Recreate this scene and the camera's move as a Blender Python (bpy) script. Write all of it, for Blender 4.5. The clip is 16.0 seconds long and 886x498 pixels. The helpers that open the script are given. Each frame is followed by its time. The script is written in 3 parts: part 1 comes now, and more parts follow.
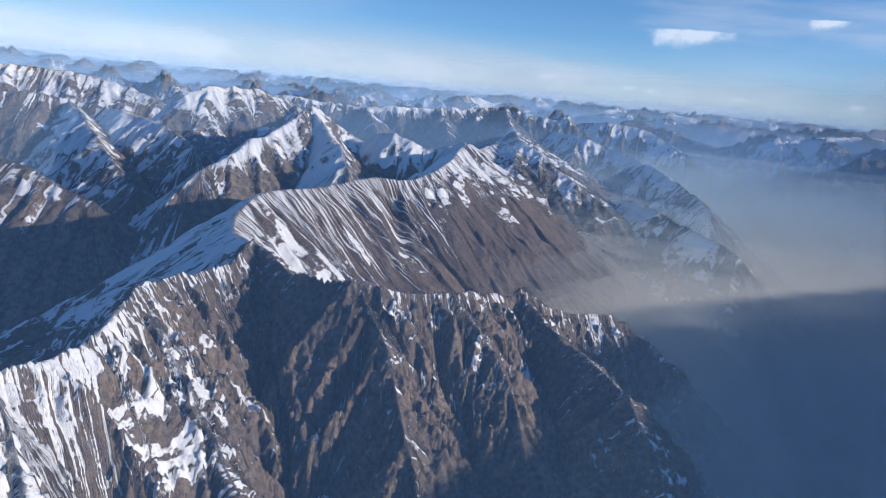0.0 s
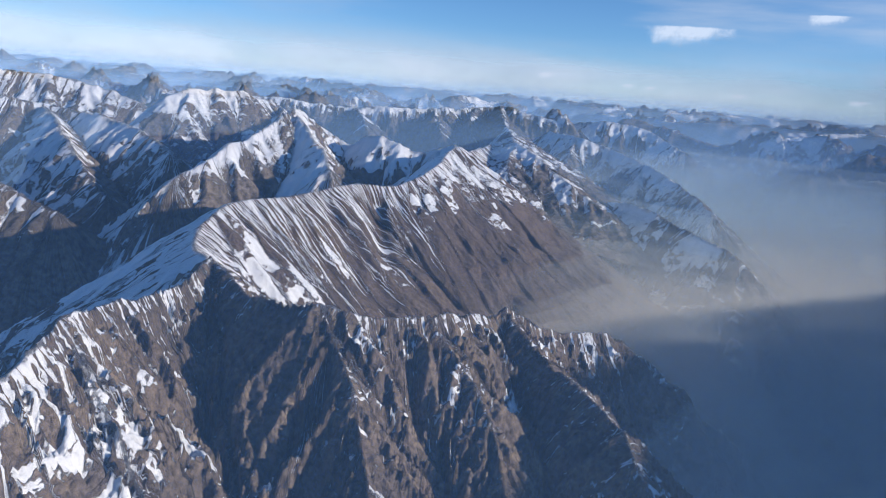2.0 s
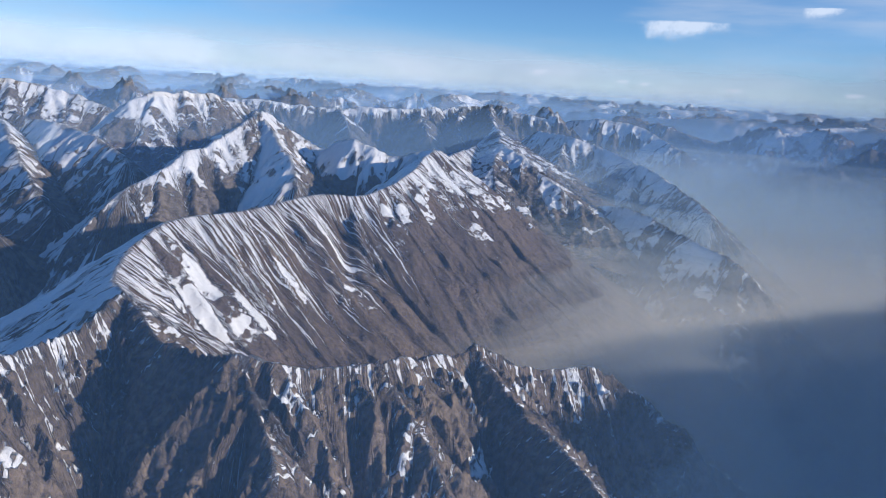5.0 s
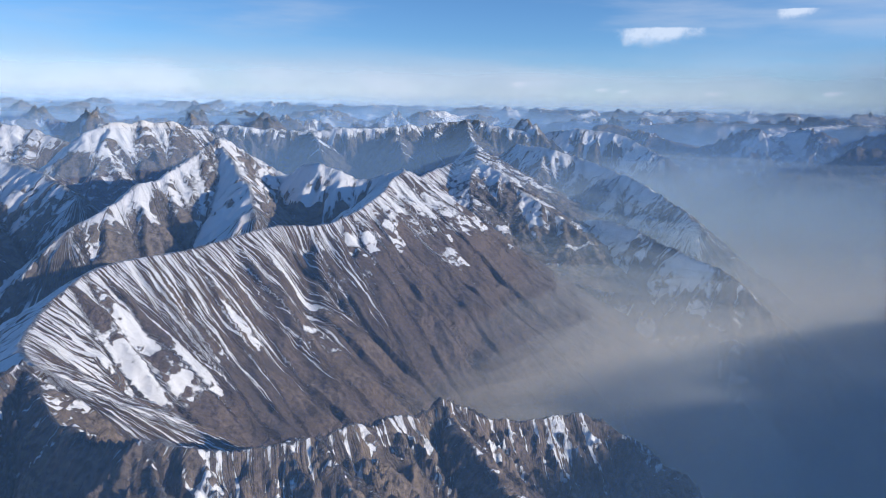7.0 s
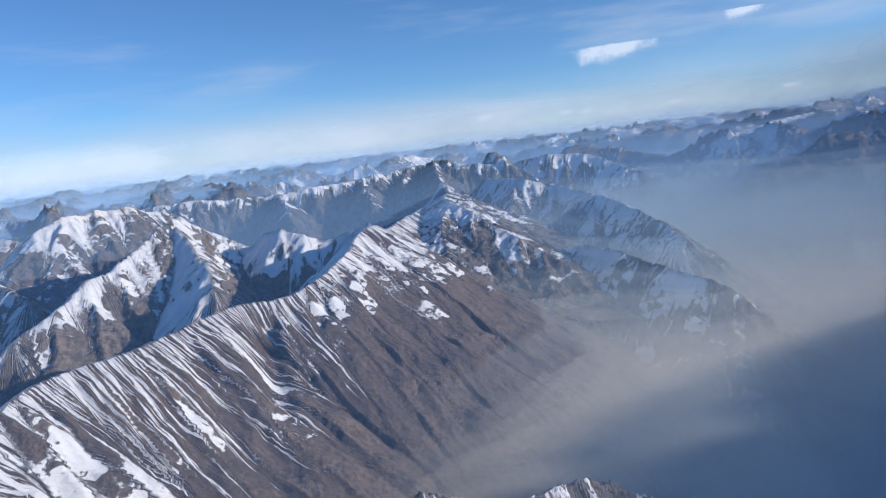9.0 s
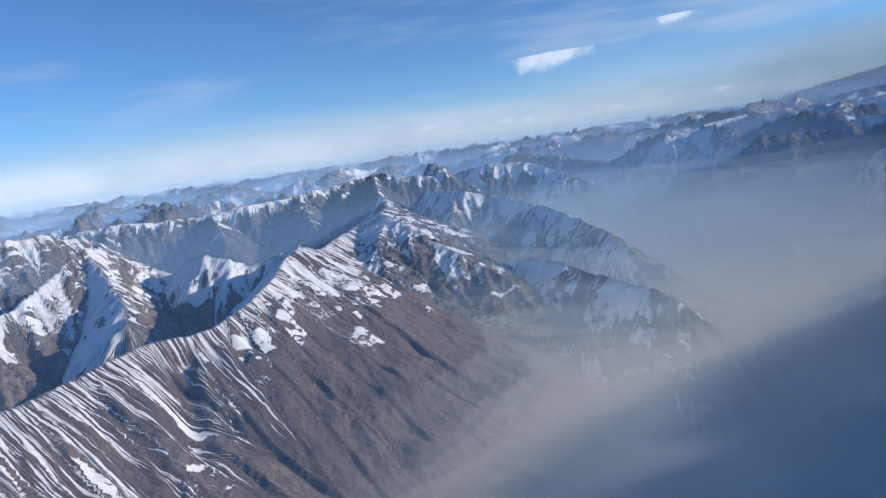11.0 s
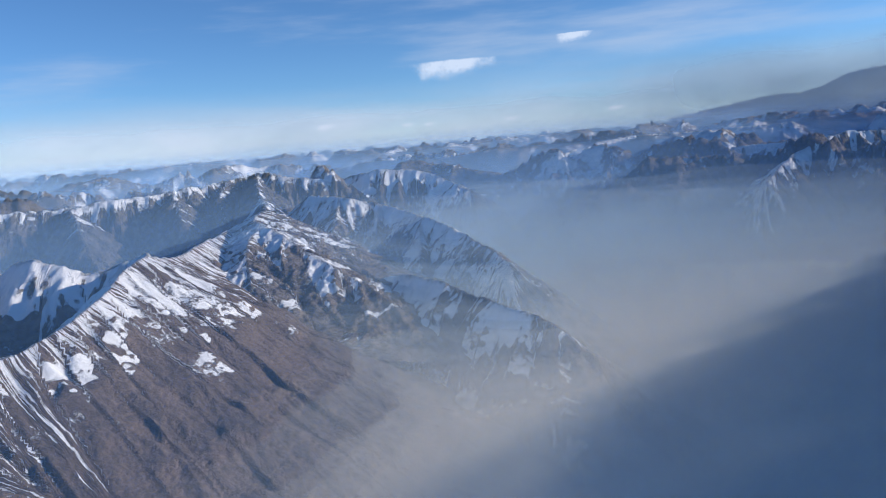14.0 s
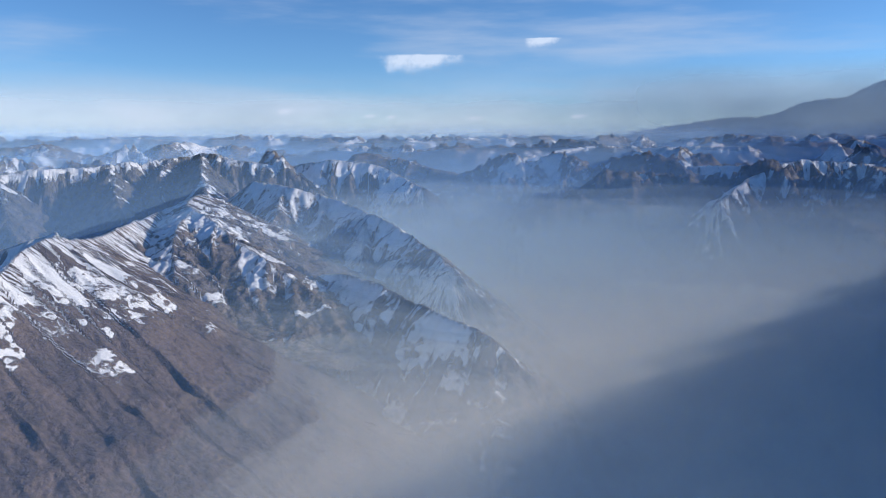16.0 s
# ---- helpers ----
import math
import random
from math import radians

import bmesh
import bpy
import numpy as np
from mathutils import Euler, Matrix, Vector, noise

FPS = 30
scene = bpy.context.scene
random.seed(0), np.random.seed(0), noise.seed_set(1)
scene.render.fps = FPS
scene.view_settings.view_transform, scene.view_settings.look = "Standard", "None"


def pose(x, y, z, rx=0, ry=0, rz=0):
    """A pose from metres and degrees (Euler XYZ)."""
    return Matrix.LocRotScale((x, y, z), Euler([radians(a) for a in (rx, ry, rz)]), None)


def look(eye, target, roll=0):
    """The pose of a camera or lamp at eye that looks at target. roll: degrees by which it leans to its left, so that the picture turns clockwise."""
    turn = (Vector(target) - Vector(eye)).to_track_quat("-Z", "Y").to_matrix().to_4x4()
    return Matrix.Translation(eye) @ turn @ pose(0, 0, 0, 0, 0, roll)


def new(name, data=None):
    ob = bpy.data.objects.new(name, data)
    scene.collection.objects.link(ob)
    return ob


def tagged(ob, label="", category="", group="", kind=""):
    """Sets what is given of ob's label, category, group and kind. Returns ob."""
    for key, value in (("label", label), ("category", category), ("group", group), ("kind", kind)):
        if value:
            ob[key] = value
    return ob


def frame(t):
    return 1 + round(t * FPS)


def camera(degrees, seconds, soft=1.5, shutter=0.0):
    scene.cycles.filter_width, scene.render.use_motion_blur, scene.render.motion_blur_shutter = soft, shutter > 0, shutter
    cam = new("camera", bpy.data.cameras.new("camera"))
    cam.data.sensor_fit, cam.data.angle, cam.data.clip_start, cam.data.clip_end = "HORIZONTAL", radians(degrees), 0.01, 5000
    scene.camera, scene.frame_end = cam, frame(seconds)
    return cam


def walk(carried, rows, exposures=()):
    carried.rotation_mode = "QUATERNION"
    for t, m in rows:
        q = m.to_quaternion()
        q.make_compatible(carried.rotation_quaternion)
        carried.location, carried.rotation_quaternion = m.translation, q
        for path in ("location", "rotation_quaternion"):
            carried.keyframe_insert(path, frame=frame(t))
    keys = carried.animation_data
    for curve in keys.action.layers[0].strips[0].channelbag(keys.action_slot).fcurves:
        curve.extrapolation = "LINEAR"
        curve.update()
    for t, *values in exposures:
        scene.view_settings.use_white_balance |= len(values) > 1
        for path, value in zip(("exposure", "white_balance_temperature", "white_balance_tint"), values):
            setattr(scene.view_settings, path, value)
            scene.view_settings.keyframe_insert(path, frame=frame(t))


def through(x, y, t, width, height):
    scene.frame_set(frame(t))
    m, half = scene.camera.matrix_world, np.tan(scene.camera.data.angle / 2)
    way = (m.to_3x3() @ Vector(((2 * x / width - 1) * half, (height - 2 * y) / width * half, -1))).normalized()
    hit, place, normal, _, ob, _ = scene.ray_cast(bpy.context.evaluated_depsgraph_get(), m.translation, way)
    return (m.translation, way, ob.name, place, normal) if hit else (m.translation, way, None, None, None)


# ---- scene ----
cam = camera(61.8, 16.0, soft=1.0)
# A reduced landscape: the whole flight is 200 m long, valley floors lie near z = 0.
METRES, EYE, TILT, LEAN, TURN = 200.0, 190.0, -12.0, -5.25, 0.0
ROWS = [
    (0.0, 0.0, 0.0, 0.0, 0.0, 0.0, -0.0),
    (0.5, 0.0098, 0.0303, 0.0067, 0.01, -0.02, 0.16),
    (1.0, 0.0197, 0.0611, 0.0134, 0.03, -0.03, 0.28),
    (1.5, 0.0291, 0.0921, 0.02, 0.04, -0.03, 0.41),
    (2.0, 0.0394, 0.121, 0.027, 0.07, -0.03, 0.57),
    (2.5, 0.0488, 0.1511, 0.0332, 0.09, -0.04, 0.73),
    (3.0, 0.058, 0.1805, 0.0397, 0.11, -0.04, 0.87),
    (3.5, 0.0681, 0.2091, 0.0462, 0.15, -0.05, 1.03),
    (6.0, 0.1193, 0.3752, 0.0802, -0.62, -0.18, 2.18),
    (6.5, 0.131, 0.4115, 0.087, -0.9, 0.06, 2.89),
    (7.0, 0.143, 0.4482, 0.0939, -0.94, 1.05, 4.33),
    (7.5, 0.154, 0.4846, 0.1006, -0.91, 2.13, 6.45),
    (8.0, 0.1638, 0.5155, 0.1079, -0.99, 3.1, 8.53),
    (8.5, 0.1759, 0.5415, 0.1143, -1.15, 3.78, 10.6),
    (9.0, 0.189, 0.5639, 0.1188, -1.48, 4.08, 12.59),
    (11.5, 0.2472, 0.677, 0.1449, -6.57, 3.77, 15.25),
    (12.0, 0.2617, 0.7012, 0.1502, -7.85, 3.5, 15.35),
    (12.5, 0.2769, 0.7271, 0.1553, -9.18, 3.15, 15.33),
    (13.0, 0.2915, 0.7507, 0.1607, -10.67, 2.78, 14.87),
    (13.5, 0.307, 0.7737, 0.1655, -12.27, 2.41, 14.11),
    (14.0, 0.3223, 0.7975, 0.1704, -13.82, 2.12, 13.07),
    (14.5, 0.3381, 0.822, 0.1745, -15.15, 1.85, 11.94),
    (15.0, 0.3548, 0.8463, 0.1796, -16.24, 1.6, 10.78),
    (15.5, 0.3723, 0.8694, 0.1843, -17.04, 1.39, 9.71),
    (16.0, 0.3897, 0.8929, 0.1892, -17.53, 1.09, 8.88),
]
walk(cam, [(t, pose(0, 0, EYE, TILT, LEAN, TURN) @ pose(METRES * x, METRES * y, METRES * z, 90 + pitch, roll, yaw)) for t, x, y, z, yaw, pitch, roll in ROWS],
     exposures=((0.0, 0.13, 5720, 9), (16.0, 0.13, 5720, 9)))

# ---- sky, sun and exposure ----
SUN_ELEVATION, SUN_AHEAD = 14.0, -15.0  # degrees above the horizon; degrees ahead of due right
scene.cycles.transparent_max_bounces = 48
world = bpy.data.worlds.new("sky")
scene.world = world
world.use_nodes = True
wn = world.node_tree
wn.nodes.clear()
sky = wn.nodes.new("ShaderNodeTexSky")
sky.sky_type, sky.sun_disc = "NISHITA", False
sky.sun_elevation, sky.sun_rotation = radians(SUN_ELEVATION), radians(90 - SUN_AHEAD)
sky.altitude, sky.air_density, sky.dust_density, sky.ozone_density = 3000, 1.0, 0.1, 4.0
sky_bg = wn.nodes.new("ShaderNodeBackground")
sky_bg.inputs["Strength"].default_value = 0.12
sky_out = wn.nodes.new("ShaderNodeOutputWorld")
wn.links.new(sky.outputs[0], sky_bg.inputs[0])
wn.links.new(sky_bg.outputs[0], sky_out.inputs[0])

sun_data = bpy.data.lights.new("sun", "SUN")
sun_data.energy, sun_data.angle, sun_data.color = 5.0, radians(0.53), (1.0, 0.82, 0.62)
sun = new("sun", sun_data)
ahead, up = radians(SUN_AHEAD), radians(SUN_ELEVATION)
TO_SUN = Vector((math.cos(up) * math.cos(ahead), math.cos(up) * math.sin(ahead), math.sin(up)))
sun.matrix_world = look(TO_SUN * 1000, (0, 0, 0))

# ---- materials ----
def material(name):
    m = bpy.data.materials.new(name)
    m.use_nodes = True
    m.node_tree.nodes.clear()
    return m, m.node_tree


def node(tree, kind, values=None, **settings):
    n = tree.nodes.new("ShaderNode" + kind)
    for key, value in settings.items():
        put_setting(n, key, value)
    for key, value in (values or {}).items():
        if isinstance(value, bpy.types.NodeSocket):
            tree.links.new(value, n.inputs[key])
        else:
            n.inputs[key].default_value = value
    return n


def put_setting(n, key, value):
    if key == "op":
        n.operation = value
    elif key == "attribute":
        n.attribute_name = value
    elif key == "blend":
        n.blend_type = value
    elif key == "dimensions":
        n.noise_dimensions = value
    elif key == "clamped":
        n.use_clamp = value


def math_node(tree, op, a, b=0.0, c=0.0, clamped=False):
    return node(tree, "Math", {0: a, 1: b, 2: c}, op=op, clamped=clamped).outputs[0]


def noise_of(tree, where, scale, detail=4.0, rough=0.55):
    return node(tree, "TexNoise", {"Vector": where, "Scale": scale, "Detail": detail, "Roughness": rough}).outputs["Fac"]


def blend(tree, fac, a, b):
    n = tree.nodes.new("ShaderNodeMix")
    n.data_type = "RGBA"
    for key, value in ((0, fac), (6, a), (7, b)):
        if isinstance(value, bpy.types.NodeSocket):
            tree.links.new(value, n.inputs[key])
        else:
            n.inputs[key].default_value = value
    return n.outputs[2]


def ranged(tree, value, lo, hi, to_lo=0.0, to_hi=1.0):
    n = tree.nodes.new("ShaderNodeMapRange")
    n.interpolation_type = "SMOOTHSTEP"
    tree.links.new(value, n.inputs[0])
    for i, v in enumerate((lo, hi, to_lo, to_hi)):
        n.inputs[i + 1].default_value = v
    return n.outputs[0]


def rock_and_snow(name, rock_a, rock_b, rock_c, grain, streak=0.0, contrast=1.0):
    """Bare rock and scree with wind-blown snow where the mesh's snow value says that it lies. grain: the size of the fine relief in metres; streak: the width of the streaks that run down the slope."""
    m, t = material(name)
    where = node(t, "TexCoord").outputs["Object"]
    lies = node(t, "Attribute", attribute="snow").outputs["Fac"]
    tone = node(t, "Attribute", attribute="tone").outputs["Fac"]
    fine = noise_of(t, where, 1.0 / grain, 6.0, 0.65)
    broad = noise_of(t, where, 0.02, 4.0)
    rock = blend(t, ranged(t, broad, 0.35, 0.65), rock_a, rock_b)
    rock = blend(t, ranged(t, tone, 0.3, 0.9), rock, rock_c)
    rock = blend(t, ranged(t, fine, 0.36, 0.68, 0.0, 0.65), rock, (0.055, 0.048, 0.042, 1))
    patchy = noise_of(t, where, 0.12 / grain, 3.0)
    edge = math_node(t, "MULTIPLY_ADD", fine, 0.6, math_node(t, "MULTIPLY_ADD", patchy, 0.35, -0.475))
    if streak:
        along, down = (node(t, "Attribute", attribute=key).outputs["Fac"] for key in ("along", "down"))
        along = math_node(t, "MULTIPLY_ADD", noise_of(t, where, 0.1 / streak, 2.0), 1.8 * streak, along)
        run = [node(t, "CombineXYZ", {0: math_node(t, "DIVIDE", along, streak * wide), 1: math_node(t, "DIVIDE", down, streak * length), 2: 3.7 * wide}).outputs[0]
               for wide, length in ((1.0, 26.0), (0.45, 12.0))]
        lines, thin = noise_of(t, run[0], 1.0, 3.0, 0.6), noise_of(t, run[1], 1.0, 3.0, 0.6)
        edge = math_node(t, "ADD", edge, math_node(t, "MULTIPLY", math_node(t, "ADD", lines, -0.5), ranged(t, broad, 0.3, 0.7, 2.4 * contrast, 3.0 * contrast)))
        edge = math_node(t, "ADD", edge, math_node(t, "MULTIPLY", math_node(t, "ADD", thin, -0.5), 1.1 * contrast))
        rock = blend(t, ranged(t, thin, 0.38, 0.7, 0.0, 0.5), rock, (0.07, 0.058, 0.05, 1))
        rock = blend(t, ranged(t, lines, 0.55, 0.75, 0.0, 0.4), rock, rock_c)
        fine = math_node(t, "MULTIPLY_ADD", thin, 1.3, fine)
    cover = ranged(t, math_node(t, "ADD", lies, edge), 0.42, 0.56)
    colour = blend(t, cover, rock, blend(t, broad, (0.77, 0.78, 0.8, 1), (0.69, 0.71, 0.75, 1)))
    bump = node(t, "Bump", {"Height": math_node(t, "MULTIPLY", fine, ranged(t, cover, 0.0, 1.0, 1.0, 0.3)), "Strength": 1.0, "Distance": grain * 0.8})
    shade = node(t, "BsdfPrincipled", {"Base Color": colour, "Roughness": ranged(t, cover, 0.0, 1.0, 0.95, 0.7), "Specular IOR Level": 0.15, "Normal": bump.outputs[0]})
    t.links.new(shade.outputs[0], node(t, "OutputMaterial").inputs[0])
    return m


def haze_sheet_stuff(name, colour, thickness, patch, patchiness, low=None, high=None, far=None, across=None, facing=(0.5, -0.15, 0.85), through=0.15):
    """A thin sheet that stands in for hazy air: part clear, part lit by the sun and sky. low, high: heights between
    which it thins out upwards.
    far: distances along y between which it thickens; across: the same along x, from nothing."""
    m, t = material(name)
    where = node(t, "TexCoord").outputs["Object"]
    wisps = noise_of(t, where, 1.0 / patch, 2.0, 0.45)
    amount = ranged(t, wisps, 0.5 - patchiness, 0.5 + patchiness, thickness * 0.45, thickness * 1.4)
    split = node(t, "SeparateXYZ", {0: where})
    if high is not None:
        amount = math_node(t, "MULTIPLY", amount, ranged(t, split.outputs[2], low, high, 1.0, 0.0))
    if far is not None:
        amount = math_node(t, "MULTIPLY", amount, ranged(t, split.outputs[1], far[0], far[1], far[2], 1.0))
    if across is not None:
        amount = math_node(t, "MULTIPLY", amount, ranged(t, split.outputs[0], across[0], across[1]))
    clear = node(t, "BsdfTransparent")
    # a fixed sunward normal brightens each haze sheet alike, however it lies
    sunward = node(t, "CombineXYZ", dict(enumerate(facing))).outputs[0]
    away_from_sun = node(t, "CombineXYZ", dict(enumerate(-v for v in facing))).outputs[0]
    lit = node(t, "MixShader", {0: through, 1: node(t, "BsdfDiffuse", {"Color": colour, "Normal": sunward}).outputs[0], 2: node(t, "BsdfTranslucent", {"Color": colour, "Normal": away_from_sun}).outputs[0]})
    both = node(t, "MixShader", {0: amount, 1: clear.outputs[0], 2: lit.outputs[0]})
    t.links.new(both.outputs[0], node(t, "OutputMaterial").inputs[0])
    return m


ROCK_NEAR = rock_and_snow("near_rock_and_snow", (0.225, 0.18, 0.155, 1), (0.165, 0.137, 0.12, 1), (0.3, 0.235, 0.175, 1), 1.6, 1.5)
ROCK_SCREE = rock_and_snow("grey_scree_and_snow", (0.185, 0.142, 0.122, 1), (0.14, 0.11, 0.098, 1), (0.22, 0.168, 0.13, 1), 1.6, 1.0, 1.1)
ROCK_MID = rock_and_snow("distant_rock_and_snow", (0.25, 0.215, 0.195, 1), (0.19, 0.17, 0.155, 1), (0.29, 0.24, 0.195, 1), 3.5, 4.0, 0.6)
ROCK_FAR = rock_and_snow("far_rock_and_snow", (0.2, 0.18, 0.17, 1), (0.15, 0.14, 0.13, 1), (0.23, 0.2, 0.17, 1), 7.0, 9.0, 0.5)
GROUND = rock_and_snow("far_ground", (0.2, 0.18, 0.165, 1), (0.15, 0.135, 0.13, 1), (0.23, 0.2, 0.175, 1), 8.0)

# ---- the shape of the land ----
def lattice(ix, iy, seed):
    """Random unit slopes at whole places of a grid."""
    h = (ix.astype(np.int64) * 374761393 + iy.astype(np.int64) * 668265263 + seed * 974634777) & 0xFFFFFFFF
    h = ((h ^ (h >> 13)) * 1274126177) & 0xFFFFFFFF
    a = ((h ^ (h >> 16)) & 0xFFFF) * (2 * np.pi / 65536)
    return np.cos(a), np.sin(a)


def bumps(x, y, seed=0):
    """Smooth noise of about -0.7 to 0.7, one hill to a unit."""
    ix, iy = np.floor(x), np.floor(y)
    fx, fy = x - ix, y - iy
    ux, uy = fx * fx * fx * (fx * (fx * 6 - 15) + 10), fy * fy * fy * (fy * (fy * 6 - 15) + 10)
    found = 0
    for dx in (0, 1):
        for dy in (0, 1):
            gx, gy = lattice(ix + dx, iy + dy, seed)
            found = found + (gx * (fx - dx) + gy * (fy - dy)) * (ux if dx else 1 - ux) * (uy if dy else 1 - uy)
    return found


def layered(x, y, size, octaves=4, seed=0, rough=0.5):
    total, weight = 0, 1.0
    for i in range(octaves):
        total = total + weight * bumps(x / size + 7.3 * i, y / size - 3.1 * i, seed + i)
        size, weight = size / 2, weight * rough
    return total


def sharp(x, y, seed=0):
    """Noise with knife edges: 1 on the crests, 0 and below in the hollows."""
    return 1 - 2.6 * np.abs(bumps(x, y, seed))


def step(x, lo, hi):
    f = np.clip((x - lo) / (hi - lo), 0, 1)
    return f * f * (3 - 2 * f)


def crest_line(points, jag, seed, wander=3.0):
    """A smooth crest through a few points, cut into short pieces, with a jagged top."""
    p = np.array(points, float)
    p = np.vstack([2 * p[0] - p[1], p, 2 * p[-1] - p[-2]])
    out = []
    for i in range(1, len(p) - 2):
        n = max(2, int(np.linalg.norm(p[i + 1, :2] - p[i, :2]) / 7))
        for f in np.arange(n) / n:
            a, b, c, d = p[i - 1], p[i], p[i + 1], p[i + 2]
            out.append(0.5 * (2 * b + (c - a) * f + (2 * a - 5 * b + 4 * c - d) * f * f + (3 * b - a - 3 * c + d) * f ** 3))
    out = np.array(out + [p[-2]])
    s = np.r_[0, np.cumsum(np.linalg.norm(np.diff(out[:, :2], axis=0), axis=1))]
    out[:, 2] += jag * (np.abs(bumps(s / 17, s * 0 + 0.5, seed)) * -3 + 0.6 + bumps(s / 7, s * 0 + 0.5, seed + 1))
    out[:, 0] += wander * bumps(s / 23, s * 0 + 0.5, seed + 2)
    out[:, 1] += wander * bumps(s / 23, s * 0 + 0.5, seed + 3)
    return out, s


def flanks(X, Y, line, along, steep, reach, warp_size, warp, seed):
    """Height of the slopes that fall from one crest; how far along the crest and how far from it each place lies."""
    wx = X + warp * layered(X, Y, warp_size, 3, seed + 11)
    wy = Y + warp * layered(X, Y, warp_size, 3, seed + 17)
    best = np.full(X.shape, -1e9)
    U, D = np.zeros(X.shape), np.zeros(X.shape)
    for i in range(len(line) - 1):
        a, b = line[i], line[i + 1]
        e = b - a
        f = np.clip(((wx - a[0]) * e[0] + (wy - a[1]) * e[1]) / (e[0] ** 2 + e[1] ** 2 + 1e-9), 0, 1)
        ox, oy = wx - a[0] - f * e[0], wy - a[1] - f * e[1]
        d = np.sqrt(ox * ox + oy * oy)
        h = a[2] + f * e[2] - steep * reach * (1 - np.exp(-d / reach)) - 0.12 * d
        won = h > best
        best = np.where(won, h, best)
        # past a crest's end the ribs fan out
        turn = np.arctan2(ox * e[1] - oy * e[0], ox * e[0] + oy * e[1]) if i in (0, len(line) - 2) else 0
        side = np.sign(ox * e[1] - oy * e[0])
        U = np.where(won, along[i] + f * (along[i + 1] - along[i]) + 400 * side + turn * 60, U)
        D = np.where(won, d, D)
    return best, U, D


def ribs_down(X, Y, gx, gy, size, seed):
    """Ribs and gullies that follow the fall line: 1 on a rib, -1 in a gully, about one rib to each size."""
    X, Y = X.astype(np.float32), Y.astype(np.float32)
    steepness = np.sqrt(gx * gx + gy * gy) + 1e-6
    px, py = (-gy / steepness).astype(np.float32), (gx / steepness).astype(np.float32)
    ix, iy = np.floor(X / size), np.floor(Y / size)
    total, weight = np.zeros_like(X), np.full_like(X, 1e-6)
    for di in (-1, 0, 1):
        for dj in (-1, 0, 1):
            cx, cy = lattice(ix + di, iy + dj, seed)
            vx = X / size - (ix + di + 0.5 + 0.45 * cx).astype(np.float32)
            vy = Y / size - (iy + dj + 0.5 + 0.45 * cy).astype(np.float32)
            w = np.exp(-2.2 * (vx * vx + vy * vy))
            total += w * np.cos(3.6 * (vx * px + vy * py))
            weight += w
    v = total / weight
    return 1 - 2.3 * np.abs(v - 0.18), steepness


def eroded(X, Y, H, slope_of, sizes, depth, seed, away=None):
    """Cut branching gullies into a smooth mountain, the large ones first. Returns the height and the middle and fine gullies."""
    cut = []
    for i, size in enumerate(sizes):
        gx, gy = slope_of(H)
        r, steepness = ribs_down(X, Y, gx, gy, size, seed + 3 * i)
        grow = 1 if away is None else 0.25 + 0.75 * step(away, 0, size * 0.9)
        H = H + depth * size ** 0.7 * (r - 0.25) * step(steepness, 0.08, 0.75) * grow
        cut.append(r)
    return H, cut


def land_mesh(name, X, Y, H, snow, tone, mat, keep=None, base=(0, 0, 0), normals=None, run=()):
    """A mesh of one sheet of land, or of the faces of it that are to be kept."""
    n, k = X.shape
    verts = np.stack([X - base[0], Y - base[1], H - base[2]], -1).reshape(-1, 3)
    i = (np.arange(n - 1)[:, None] * k + np.arange(k - 1)[None, :])
    quads = np.stack([i, i + 1, i + k + 1, i + k], -1)
    quads = quads.reshape(-1, 4) if keep is None else quads[keep]
    used = np.unique(quads)
    back = np.zeros(n * k, np.int64)
    back[used] = np.arange(len(used))
    me = bpy.data.meshes.new(name)
    me.vertices.add(len(used))
    me.vertices.foreach_set("co", verts[used].astype(np.float32).ravel())
    me.loops.add(quads.size)
    me.loops.foreach_set("vertex_index", back[quads].astype(np.int32).ravel())
    me.polygons.add(len(quads))
    me.polygons.foreach_set("loop_start", np.arange(0, quads.size, 4, dtype=np.int32))
    me.update(calc_edges=True)
    for key, value in (("snow", snow), ("tone", tone), *run):
        me.attributes.new(key, "FLOAT", "POINT").data.foreach_set("value", value.reshape(-1)[used].astype(np.float32))
    me.materials.append(mat)
    me.shade_smooth()
    if normals is not None:
        me.normals_split_custom_set_from_vertices(normals.reshape(-1, 3)[used].astype(np.float32))
    return new(name, me)


def low_land(X, Y):
    """The ground between the named mountains: deep valleys close by, range behind range far off."""
    r = np.hypot(X - 40, Y - 90)
    wx, wy = X + 90 * layered(X, Y, 300, 2, 31), Y + 90 * layered(X, Y, 300, 2, 37)
    a = sharp(wx / 420, wy / 420, 41)
    b = sharp(wx / 190, wy / 190, 43)
    c = sharp(wx / 80, wy / 80, 47)
    rise = step(r, 620, 1050)
    peak = 0.6 * np.clip(a, -0.5, 1) + (0.36 * b + 0.16 * c) * (0.45 + 0.55 * np.clip(a, 0, 1))
    far = 80 + 86 * peak
    far = np.minimum(far, 172 + 0.25 * (far - 172)) + 28 * step(r, 1000, 2600)
    near = 12 + 14 * (0.5 + layered(X, Y, 120, 3, 59)) + 5 * c
    return near * (1 - rise) + far * rise


